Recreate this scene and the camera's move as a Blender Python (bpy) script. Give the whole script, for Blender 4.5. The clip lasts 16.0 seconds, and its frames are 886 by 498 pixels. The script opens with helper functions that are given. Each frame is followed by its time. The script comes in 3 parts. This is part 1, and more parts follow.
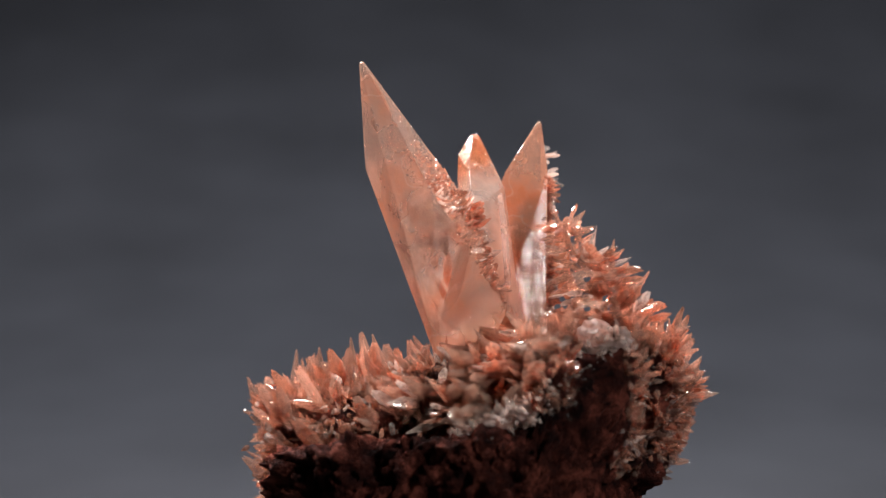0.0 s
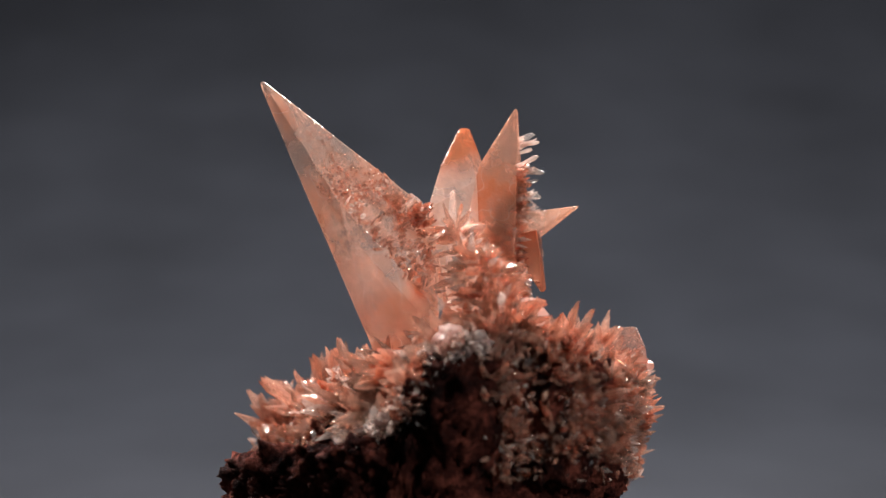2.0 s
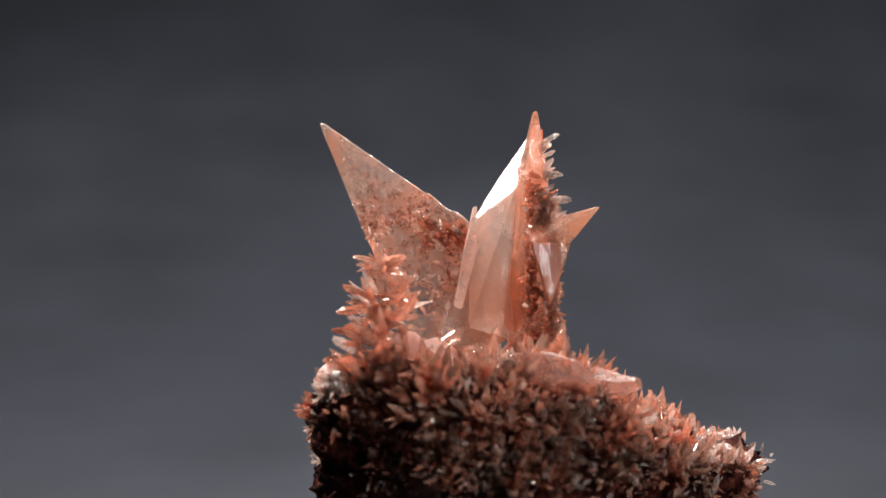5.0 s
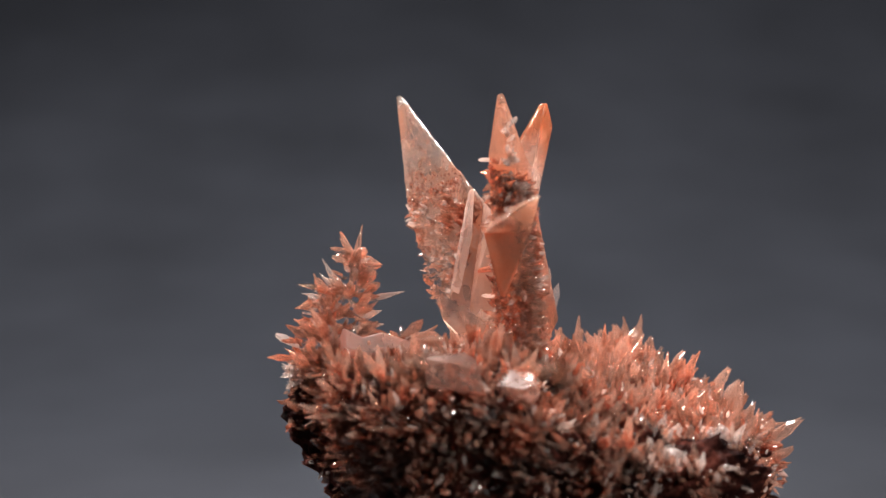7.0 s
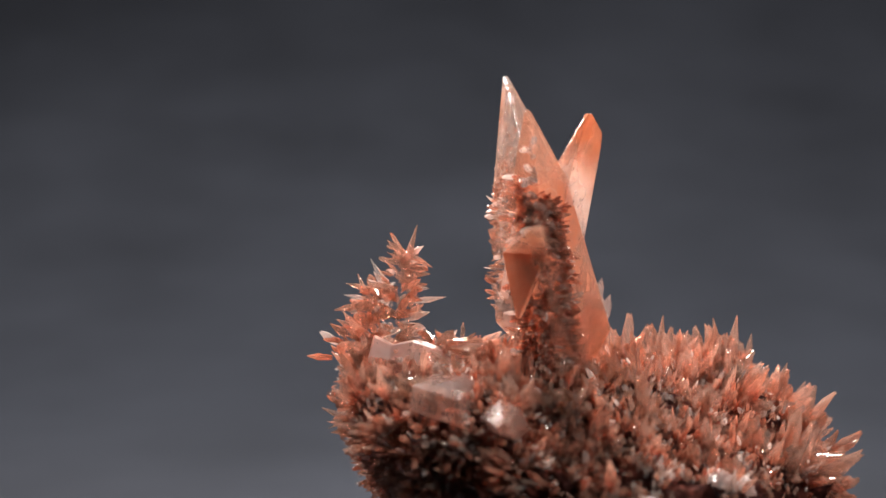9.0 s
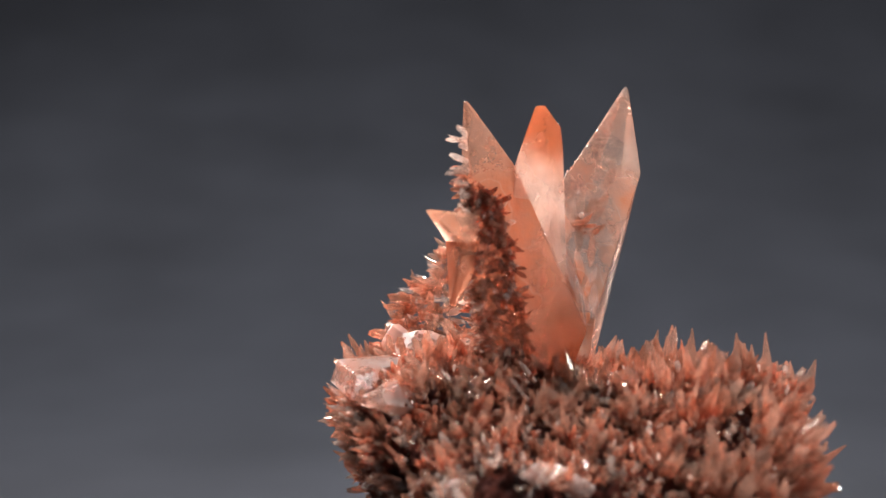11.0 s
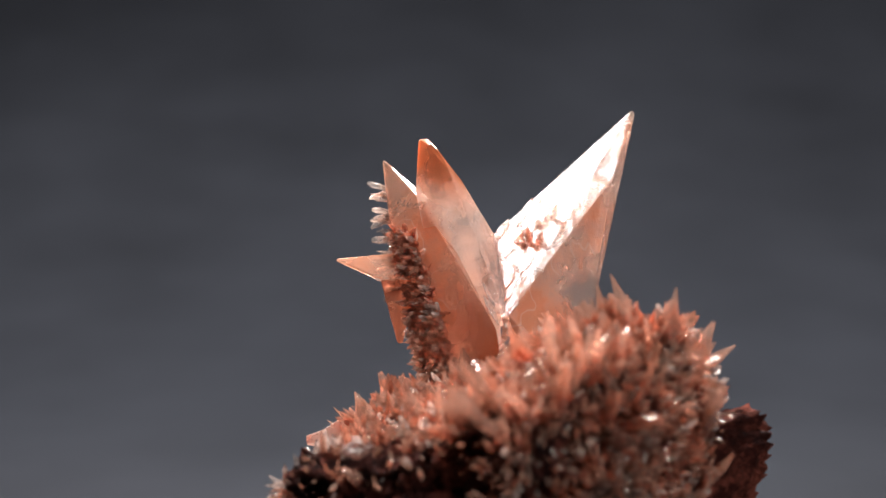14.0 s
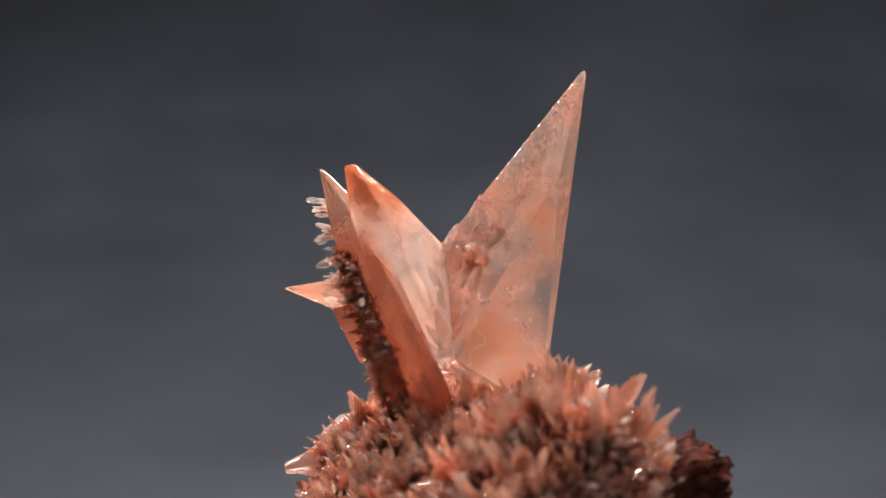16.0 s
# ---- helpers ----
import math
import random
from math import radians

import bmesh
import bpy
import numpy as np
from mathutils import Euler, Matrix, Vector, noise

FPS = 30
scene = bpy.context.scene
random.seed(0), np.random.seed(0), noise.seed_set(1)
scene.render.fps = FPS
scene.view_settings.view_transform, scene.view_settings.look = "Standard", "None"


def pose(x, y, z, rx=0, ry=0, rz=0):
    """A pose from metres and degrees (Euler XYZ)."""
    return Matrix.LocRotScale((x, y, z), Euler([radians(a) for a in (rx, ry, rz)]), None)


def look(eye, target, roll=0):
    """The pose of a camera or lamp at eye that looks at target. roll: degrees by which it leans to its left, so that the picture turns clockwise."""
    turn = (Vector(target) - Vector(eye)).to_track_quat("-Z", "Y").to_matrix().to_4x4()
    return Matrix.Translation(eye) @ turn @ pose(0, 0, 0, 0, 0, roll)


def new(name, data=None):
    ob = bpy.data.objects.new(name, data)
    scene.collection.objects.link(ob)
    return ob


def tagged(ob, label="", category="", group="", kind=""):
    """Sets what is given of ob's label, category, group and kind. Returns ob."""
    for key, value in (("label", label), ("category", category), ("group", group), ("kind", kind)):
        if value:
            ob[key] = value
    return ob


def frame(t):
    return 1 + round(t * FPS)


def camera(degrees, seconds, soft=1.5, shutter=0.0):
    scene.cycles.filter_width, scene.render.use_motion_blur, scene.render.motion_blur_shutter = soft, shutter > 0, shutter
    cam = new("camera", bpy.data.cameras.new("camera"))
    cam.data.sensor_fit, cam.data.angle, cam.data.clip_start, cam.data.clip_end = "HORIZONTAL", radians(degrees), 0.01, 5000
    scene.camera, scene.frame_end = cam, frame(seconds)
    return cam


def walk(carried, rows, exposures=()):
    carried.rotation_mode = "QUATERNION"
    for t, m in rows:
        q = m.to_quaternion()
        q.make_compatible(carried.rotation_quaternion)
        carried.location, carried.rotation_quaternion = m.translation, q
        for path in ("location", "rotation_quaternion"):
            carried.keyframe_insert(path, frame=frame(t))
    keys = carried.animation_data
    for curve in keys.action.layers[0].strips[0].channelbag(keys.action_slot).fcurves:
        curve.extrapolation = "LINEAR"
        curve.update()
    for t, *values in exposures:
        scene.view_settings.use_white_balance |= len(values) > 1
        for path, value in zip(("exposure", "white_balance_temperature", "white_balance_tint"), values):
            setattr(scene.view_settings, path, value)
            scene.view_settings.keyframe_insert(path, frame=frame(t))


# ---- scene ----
# One unit of the plan, U, is a millimetre. The specimen's plan: x and y level, z up, as it stands at the start.
U = 0.001
EYE = (0.0, -0.33, 0.072)
cam = camera(26.73, 16.0, soft=1.0)
cam.data.dof.use_dof, cam.data.dof.focus_distance, cam.data.dof.aperture_fstop = True, 0.332, 15.0
walk(cam, [(0.0, look(EYE, (0, 1, 0.072))), (16.0, look(EYE, (0, 1, 0.072)))])

# ---------------------------------------------------------------- light
world = bpy.data.worlds.new("dark_room")
scene.world = world
world.use_nodes = True
world.node_tree.nodes["Background"].inputs[0].default_value = (0.75, 0.85, 1.0, 1)
world.node_tree.nodes["Background"].inputs[1].default_value = 0.02
scene.view_settings.exposure = -0.08


def lamp(name, eye, target, size, watts, colour, spread=180):
    data = bpy.data.lights.new(name, "AREA")
    data.shape, data.size, data.energy, data.color, data.spread = "DISK", size, watts, colour, radians(spread)
    ob = new(name, data)
    ob.matrix_world = look(eye, target)
    return ob


lamp("key_lamp", (-0.15, 0.15, 0.68), (0.11, 0.38, 0.10), 0.16, 6.1, (1.0, 0.985, 0.98), 120)
lamp("rim_lamp", (0.22, 0.46, 0.52), (0, 0, 0.08), 0.18, 1.3, (1.0, 0.98, 0.96), 60)
lamp("left_lamp", (-0.40, 0.36, 0.44), (0, 0, 0.08), 0.22, 0.66, (1.0, 0.98, 0.96), 44)
# added weak fill that brightens the camera-side flanks; its source is unseen
lamp("front_fill_lamp", (0.42, -0.40, 0.30), (0, 0, 0.06), 0.16, 0.25, (1.0, 0.98, 0.96), 50)


# ---------------------------------------------------------------- materials
def mat(name):
    m = bpy.data.materials.new(name)
    m.use_nodes = True
    n, l = m.node_tree.nodes, m.node_tree.links
    return m, n, l, n["Principled BSDF"]


def noise_node(n, l, scale, detail=4.0, rough=0.55, space="Object"):
    co = n.new("ShaderNodeTexCoord")
    t = n.new("ShaderNodeTexNoise")
    t.inputs["Scale"].default_value, t.inputs["Detail"].default_value, t.inputs["Roughness"].default_value = scale, detail, rough
    l.new(co.outputs[space], t.inputs["Vector"])
    return t


def ramp(n, l, source, stops):
    r = n.new("ShaderNodeValToRGB")
    while len(r.color_ramp.elements) < len(stops):
        r.color_ramp.elements.new(0.5)
    for e, (p, c) in zip(r.color_ramp.elements, stops):
        e.position, e.color = p, (*c, 1)
    l.new(source, r.inputs[0])
    return r


def bump(n, l, source, b, strength, distance):
    k = n.new("ShaderNodeBump")
    k.inputs["Strength"].default_value, k.inputs["Distance"].default_value = strength, distance
    l.new(source, k.inputs["Height"])
    l.new(k.outputs[0], b.inputs["Normal"])


def cloth_material():
    m, n, l, b = mat("grey_backdrop_cloth")
    big = noise_node(n, l, 9.0, 3.0)
    r = ramp(n, l, big.outputs[0], [(0.3, (0.0185, 0.0196, 0.0240)), (0.7, (0.0285, 0.0302, 0.037))])
    l.new(r.outputs[0], b.inputs["Base Color"])
    b.inputs["Roughness"].default_value = 0.95
    b.inputs["Specular IOR Level"].default_value = 0.1
    return m


def wall_material():
    m, n, l, b = mat("dark_wall_paint")
    big = noise_node(n, l, 4.0, 3.0)
    r = ramp(n, l, big.outputs[0], [(0.3, (0.05, 0.05, 0.055)), (0.7, (0.065, 0.065, 0.07))])
    l.new(r.outputs[0], b.inputs["Base Color"])
    b.inputs["Roughness"].default_value = 0.9
    return m


def rock_material():
    m, n, l, b = mat("dark_iron_rock")
    a = noise_node(n, l, 180.0, 8.0, 0.7)
    r = ramp(n, l, a.outputs[0], [(0.36, (0.012, 0.006, 0.006)), (0.50, (0.06, 0.016, 0.012)), (0.64, (0.24, 0.066, 0.045))])
    l.new(r.outputs[0], b.inputs["Base Color"])
    f = noise_node(n, l, 650.0, 6.0, 0.75)
    bump(n, l, f.outputs[0], b, 1.0, 0.0035)
    b.inputs["Roughness"].default_value = 0.8
    b.inputs["Specular IOR Level"].default_value = 0.03
    return m


def crystal_material(name, pale, deep, clear, rough, scale, grain=0.15, sss=0.5, zone=None, veins=0.0, thin=0.2):
    """Translucent spar: pale clear zones and rusty clouded ones, with a little random tint for each piece.
    zone: a lower and an upper height in millimetres (or distances from a place) between which the growth turns to another colour and clearness."""
    m, n, l, b = mat(name)
    cloud = noise_node(n, l, scale, 5.0, 0.6)
    r = ramp(n, l, cloud.outputs[0], [(0.36, deep), (0.50, tuple((p + d) / 2 for p, d in zip(pale, deep))), (0.65, pale)])
    info = n.new("ShaderNodeObjectInfo")
    hsv = n.new("ShaderNodeHueSaturation")
    vary = n.new("ShaderNodeMapRange")
    vary.inputs[3].default_value, vary.inputs[4].default_value = 0.72, 1.15
    geo = n.new("ShaderNodeNewGeometry")
    both = n.new("ShaderNodeMath")
    both.operation = "ADD"
    wrap = n.new("ShaderNodeMath")
    wrap.operation = "FRACT"
    l.new(info.outputs["Random"], both.inputs[0])
    l.new(geo.outputs["Random Per Island"], both.inputs[1])
    l.new(both.outputs[0], wrap.inputs[0])
    l.new(wrap.outputs[0], vary.inputs[0])
    l.new(vary.outputs[0], hsv.inputs["Value"])
    tr = n.new("ShaderNodeMapRange")
    tr.inputs[1].default_value, tr.inputs[2].default_value = 0.38, 0.64
    tr.inputs[3].default_value, tr.inputs[4].default_value = clear * 0.6, clear
    l.new(cloud.outputs[0], tr.inputs[0])
    colour, see = r.outputs[0], tr.outputs[0]
    if veins:
        crack = noise_node(n, l, scale * 1.3, 2.5, 0.5)
        near = n.new("ShaderNodeMath")
        near.operation = "SUBTRACT"
        near.inputs[1].default_value = 0.5
        l.new(crack.outputs[0], near.inputs[0])
        size = n.new("ShaderNodeMath")
        size.operation = "ABSOLUTE"
        l.new(near.outputs[0], size.inputs[0])
        line = n.new("ShaderNodeMapRange")
        line.inputs[1].default_value, line.inputs[2].default_value = 0.012, 0.0
        line.inputs[3].default_value, line.inputs[4].default_value = 0.0, veins
        l.new(size.outputs[0], line.inputs[0])
        lit = n.new("ShaderNodeMix")
        lit.data_type = "RGBA"
        lit.inputs[7].default_value = (0.97, 0.86, 0.80, 1)
        l.new(line.outputs[0], lit.inputs[0])
        l.new(colour, lit.inputs[6])
        colour = lit.outputs[2]
    if zone:
        lo, hi, tint, zclear, zlean, _ = zone
        co = n.new("ShaderNodeTexCoord")
        reach = n.new("ShaderNodeVectorMath")
        reach.operation = "DISTANCE"
        l.new(co.outputs["Object"], reach.inputs[0])
        sep = n.new("ShaderNodeSeparateXYZ")
        l.new(co.outputs["Object"], sep.inputs[0])
        wob = noise_node(n, l, 60.0, 3.0)
        add = n.new("ShaderNodeMath")
        add.operation = "MULTIPLY_ADD"
        add.inputs[1].default_value = 0.022
        l.new(wob.outputs[0], add.inputs[0])
        lean = n.new("ShaderNodeMath")
        lean.operation = "MULTIPLY_ADD"
        l.new(sep.outputs["Y"], lean.inputs[0])
        l.new(sep.outputs["Z"], lean.inputs[2])
        if isinstance(zlean, tuple):
            reach.inputs[1].default_value = [k * U for k in zlean]
            l.new(reach.outputs["Value"], add.inputs[2])
        else:
            lean.inputs[1].default_value = zlean
            l.new(lean.outputs[0], add.inputs[2])
        f = n.new("ShaderNodeMapRange")
        f.inputs[1].default_value, f.inputs[2].default_value = lo * U + 0.011, hi * U + 0.011
        l.new(add.outputs[0], f.inputs[0])
        mix = n.new("ShaderNodeMix")
        mix.data_type = "RGBA"
        mix.inputs[7].default_value = (*tint, 1)
        l.new(f.outputs[0], mix.inputs[0])
        l.new(colour, mix.inputs[6])
        colour = mix.outputs[2]
        mx = n.new("ShaderNodeMix")
        mx.inputs[3].default_value = zclear
        l.new(f.outputs[0], mx.inputs[0])
        l.new(see, mx.inputs[2])
        see = mx.outputs[0]
    l.new(colour, hsv.inputs["Color"])
    l.new(hsv.outputs[0], b.inputs["Base Color"])
    l.new(see, b.inputs["Transmission Weight"])
    worn = noise_node(n, l, 170.0, 4.0, 0.7)
    gloss = n.new("ShaderNodeMapRange")
    gloss.inputs[1].default_value, gloss.inputs[2].default_value = 0.40, 0.66
    gloss.inputs[3].default_value, gloss.inputs[4].default_value = rough * 0.9, rough * (2.6 if scale < 120 else 1.6)
    l.new(worn.outputs[0], gloss.inputs[0])
    l.new(gloss.outputs[0], b.inputs["Roughness"])
    b.inputs["IOR"].default_value = 1.52
    b.inputs["Specular IOR Level"].default_value = 0.32 if scale < 90 else 1.0
    glow = n.new("ShaderNodeBsdfTranslucent")
    l.new(hsv.outputs[0], glow.inputs["Color"])
    blend = n.new("ShaderNodeMixShader")
    veil = n.new("ShaderNodeMapRange")
    veil.inputs[1].default_value, veil.inputs[2].default_value = 0.60, 0.40
    veil.inputs[3].default_value, veil.inputs[4].default_value = sss * 0.35, sss * 1.5
    l.new(cloud.outputs[0], veil.inputs[0])
    l.new(veil.outputs[0], blend.inputs[0])
    l.new(b.outputs[0], blend.inputs[1])
    l.new(glow.outputs[0], blend.inputs[2])
    pass_through = n.new("ShaderNodeBsdfTransparent")
    wash = n.new("ShaderNodeMix")
    wash.data_type = "RGBA"
    wash.inputs[0].default_value = 0.55 if scale < 120 else 0.35
    wash.inputs[7].default_value = (1, 1, 1, 1)
    l.new(hsv.outputs[0], wash.inputs[6])
    l.new(wash.outputs[2], pass_through.inputs["Color"])
    open_mix = n.new("ShaderNodeMixShader")
    open_mix.inputs[0].default_value = thin
    if zone:
        window = n.new("ShaderNodeMapRange")
        window.inputs[3].default_value, window.inputs[4].default_value = thin, zone[5]
        l.new(f.outputs[0], window.inputs[0])
        l.new(window.outputs[0], open_mix.inputs[0])
    l.new(blend.outputs[0], open_mix.inputs[1])
    l.new(pass_through.outputs[0], open_mix.inputs[2])
    l.new(open_mix.outputs[0], n["Material Output"].inputs["Surface"])
    ledge = noise_node(n, l, 1.0, 1.5, 0.4)
    draw = n.new("ShaderNodeMapping")
    draw.inputs["Rotation"].default_value = (0.5, -0.35, 0.6)
    draw.inputs["Scale"].default_value = (150.0, 150.0, 26.0)
    l.new(ledge.inputs["Vector"].links[0].from_socket, draw.inputs["Vector"])
    l.new(draw.outputs[0], ledge.inputs["Vector"])
    fine = noise_node(n, l, 420.0 if scale < 120 else 900.0, 4.0, 0.65)
    steps = noise_node(n, l, 1.0, 3.0, 0.6)
    stretch = n.new("ShaderNodeMapping")
    stretch.inputs["Scale"].default_value = (420.0, 420.0, 70.0)
    l.new(steps.inputs["Vector"].links[0].from_socket, stretch.inputs["Vector"])
    l.new(stretch.outputs[0], steps.inputs["Vector"])
    total = n.new("ShaderNodeMath")
    total.operation = "ADD"
    l.new(fine.outputs[0], total.inputs[0])
    l.new(steps.outputs[0], total.inputs[1])
    if scale < 120:
        wave = n.new("ShaderNodeMath")
        wave.operation = "MULTIPLY_ADD"
        wave.inputs[1].default_value = 1.5
        l.new(ledge.outputs[0], wave.inputs[0])
        l.new(total.outputs[0], wave.inputs[2])
        total = wave
    bump(n, l, total.outputs[0], b, grain, 0.00045 if scale < 90 else 0.0004)
    return m


CLOTH, WALL, ROCK = cloth_material(), wall_material(), rock_material()
SPAR = crystal_material("salmon_spar", (0.93, 0.75, 0.66), (0.76, 0.33, 0.19), 0.9, 0.09, 62.0, 0.44, 0.09, zone=(9.5, 4.5, (0.96, 0.88, 0.85), 0.97, (-9, -6.5, 19.5), 0.85), veins=0.25, thin=0.12)
PEACH = crystal_material("peach_spar", (0.94, 0.63, 0.50), (0.80, 0.32, 0.18), 0.85, 0.10, 75.0, 0.5, 0.15, veins=0.25, thin=0.15)
RUST = crystal_material("rust_red_spar", (0.88, 0.50, 0.35), (0.74, 0.27, 0.15), 0.8, 0.10, 100.0, 0.4, 0.2)
CLEAR = crystal_material("clear_spar", (0.96, 0.89, 0.86), (0.90, 0.68, 0.59), 0.97, 0.05, 75.0, 0.4, 0.08, veins=0.25, thin=0.4)
TIPPED = crystal_material("clear_spar_with_orange_tip", (0.95, 0.80, 0.73), (0.86, 0.58, 0.46), 0.92, 0.07, 75.0, 0.5, 0.15, zone=(37, 44, (0.80, 0.30, 0.15), 0.7, 0.0, 0.08), veins=0.25, thin=0.25)
# turns darker red-brown towards the bottom and towards low y
DARK_FOOT = crystal_material("peach_spar_with_darker_foot", (0.92, 0.64, 0.51), (0.75, 0.28, 0.14), 0.87, 0.10, 75.0, 0.5, 0.09, zone=(66, 54, (0.70, 0.25, 0.13), 0.8, 3.0, 0.1), veins=0.25, thin=0.15)
GLASSY = crystal_material("clear_reddish_spar", (0.94, 0.74, 0.65), (0.80, 0.40, 0.29), 0.93, 0.22, 90.0, 0.35, 0.10, veins=0.3, thin=0.5)
SPIKE_SPAR = crystal_material("pale_orange_clear_spar", (0.94, 0.70, 0.57), (0.82, 0.42, 0.27), 0.95, 0.07, 75.0, 0.4, 0.12, veins=0.2, thin=0.32)
DRUSE = crystal_material("druse_spar", (0.95, 0.78, 0.68), (0.81, 0.42, 0.29), 0.92, 0.025, 130.0, 0.05, 0.14, thin=0.46)
RUSTY_SMALL = crystal_material("rusty_small_spar", (0.90, 0.60, 0.46), (0.72, 0.30, 0.19), 0.9, 0.03, 130.0, 0.05, 0.15, thin=0.42)
PALE_SMALL = crystal_material("pale_small_spar", (0.97, 0.90, 0.86), (0.93, 0.76, 0.68), 0.93, 0.025, 130.0, 0.04, 0.16, thin=0.4)
MILKY = crystal_material("cloudy_spar", (0.92, 0.78, 0.72), (0.80, 0.54, 0.46), 0.8, 0.3, 130.0, 0.8, 0.25, thin=0.25)
MILK = crystal_material("milky_spar", (0.84, 0.60, 0.52), (0.70, 0.40, 0.32), 0.8, 0.25, 100.0, 0.3, 0.25, veins=0.2, thin=0.2)


# ---------------------------------------------------------------- helpers
def link_mesh(name, bm, material, parent=None, label="", smooth=False):
    me = bpy.data.meshes.new(name)
    bmesh.ops.recalc_face_normals(bm, faces=bm.faces)
    bm.to_mesh(me)
    bm.free()
    me.materials.append(material)
    for p in me.polygons:
        p.use_smooth = smooth
    ob = new(name, me)
    if parent:
        ob.parent = parent
    if label:
        tagged(ob, label)
    return ob


# ---------------------------------------------------------------- the set
def build_set():
    bm = bmesh.new()
    prof = [(-1.2, 0.0), (-0.6, 0.0), (-0.2, 0.0), (0.1, 0.0)]
    prof += [(0.1 + 1.1 * math.sin(a), 1.1 - 1.1 * math.cos(a)) for a in [math.pi / 2 * k / 30 for k in range(1, 31)]] + [(1.2, 1.4)]
    xs = [-1.2 + 2.4 * k / 24 for k in range(25)]
    grid = [[bm.verts.new((x, y, z)) for x in xs] for y, z in prof]
    for a, b in zip(grid, grid[1:]):
        for k in range(24):
            bm.faces.new((a[k], a[k + 1], b[k + 1], b[k]))
    ob = link_mesh("backdrop", bm, CLOTH, None, "", True)
    tagged(ob, "plain dark grey cloth sweep behind the specimen", "backdrop", kind="structure")
    for name, lo, hi in (("wall_left", (-1.26, -1.26, -0.02), (-1.2, 1.26, 1.4)), ("wall_right", (1.2, -1.26, -0.02), (1.26, 1.26, 1.4)),
                         ("wall_front", (-1.2, -1.26, -0.02), (1.2, -1.2, 1.4)), ("ceiling", (-1.26, -1.26, 1.402), (1.26, 1.26, 1.45))):
        bm = bmesh.new()
        bmesh.ops.create_cube(bm, size=1)
        for v in bm.verts:
            v.co = Vector([lo[k] if v.co[k] < 0 else hi[k] for k in range(3)])
        tagged(link_mesh(name, bm, WALL), "plain dark painted surface round the set", "ceiling" if name == "ceiling" else "wall", kind="structure")


# ---------------------------------------------------------------- the specimen
OUTLINE = ((34.5, -6), (32.5, 10), (26, 30), (15, 50), (2, 59), (-20, 56), (-42, 47), (-51, 30), (-50, 8), (-44, -6),
           (-33, -17), (-12, -25), (10, -27), (19, -23), (30, -14.5))
MID = (-8.0, 14.0)


def rim(phi):
    """Distance from the middle of the plan to its outline in the direction phi."""
    d = (math.cos(phi), math.sin(phi))
    best = 30.0
    for (x0, y0), (x1, y1) in zip(OUTLINE, OUTLINE[1:] + OUTLINE[:1]):
        ax, ay, bx, by = x0 - MID[0], y0 - MID[1], x1 - x0, y1 - y0
        den = d[0] * by - d[1] * bx
        if abs(den) < 1e-9:
            continue
        r, s = (ax * by - ay * bx) / den, (ax * d[1] - ay * d[0]) / den
        if r > 0 and -1e-6 <= s <= 1 + 1e-6:
            best = r
    return best


def step(a, b, x):
    t = min(1.0, max(0.0, (x - a) / (b - a)))
    return t * t * (3 - 2 * t)


def hump(x, y, cx, cy, r):
    return math.exp(-((x - cx) ** 2 + (y - cy) ** 2) / (r * r))


def cut(x, y):
    """How far a place lies outside the broken south-west edge of the crust."""
    return -15.5 - 0.485 * x - 0.875 * y


def ground(x, y):
    """Height of the matrix's upper side."""
    z = 3.0 - 0.53 * max(0.0, y - 19) - 0.14 * max(0.0, y - 28) * step(0, -20, x) - 0.4 * max(0.0, -x - 36) - 0.3 * max(0.0, x - 22)
    z -= 0.48 * max(0.0, 12 - y) * step(-18, -38, x)
    z -= 12.0 * step(-6, -24, y) * step(8, -6, x) * step(-44, -25, x)
    z -= 0.34 * max(0.0, x - 4) * step(15, 30, y)
    z = max(z - 2.2 * max(0.0, cut(x, y)) * step(6, -8, x), min(z, -8.5))
    z += 4.0 * hump(x, y, 18, -14, 9) + 3.0 * hump(x, y, 4, 6, 14) + 3.5 * hump(x, y, 1, 51, 6)
    return z


# bare knobs of rock that stand out of the crust: middle, reach, height
KNOBS = (((6.0, 47.5, -11), 4.4, 2.0), ((-43, -9, -17), 8.5, 4.5), ((-34, -13, -9), 8.0, 3.0))


def knob(p):
    """How much of a bare knob there is at p, and how far it stands out."""
    best, rise = 0.0, 0.0
    for c, r, h in KNOBS:
        k = math.exp(-((p - Vector(c)).length / r) ** 2)
        best, rise = max(best, k), max(rise, k * h)
    return best, rise


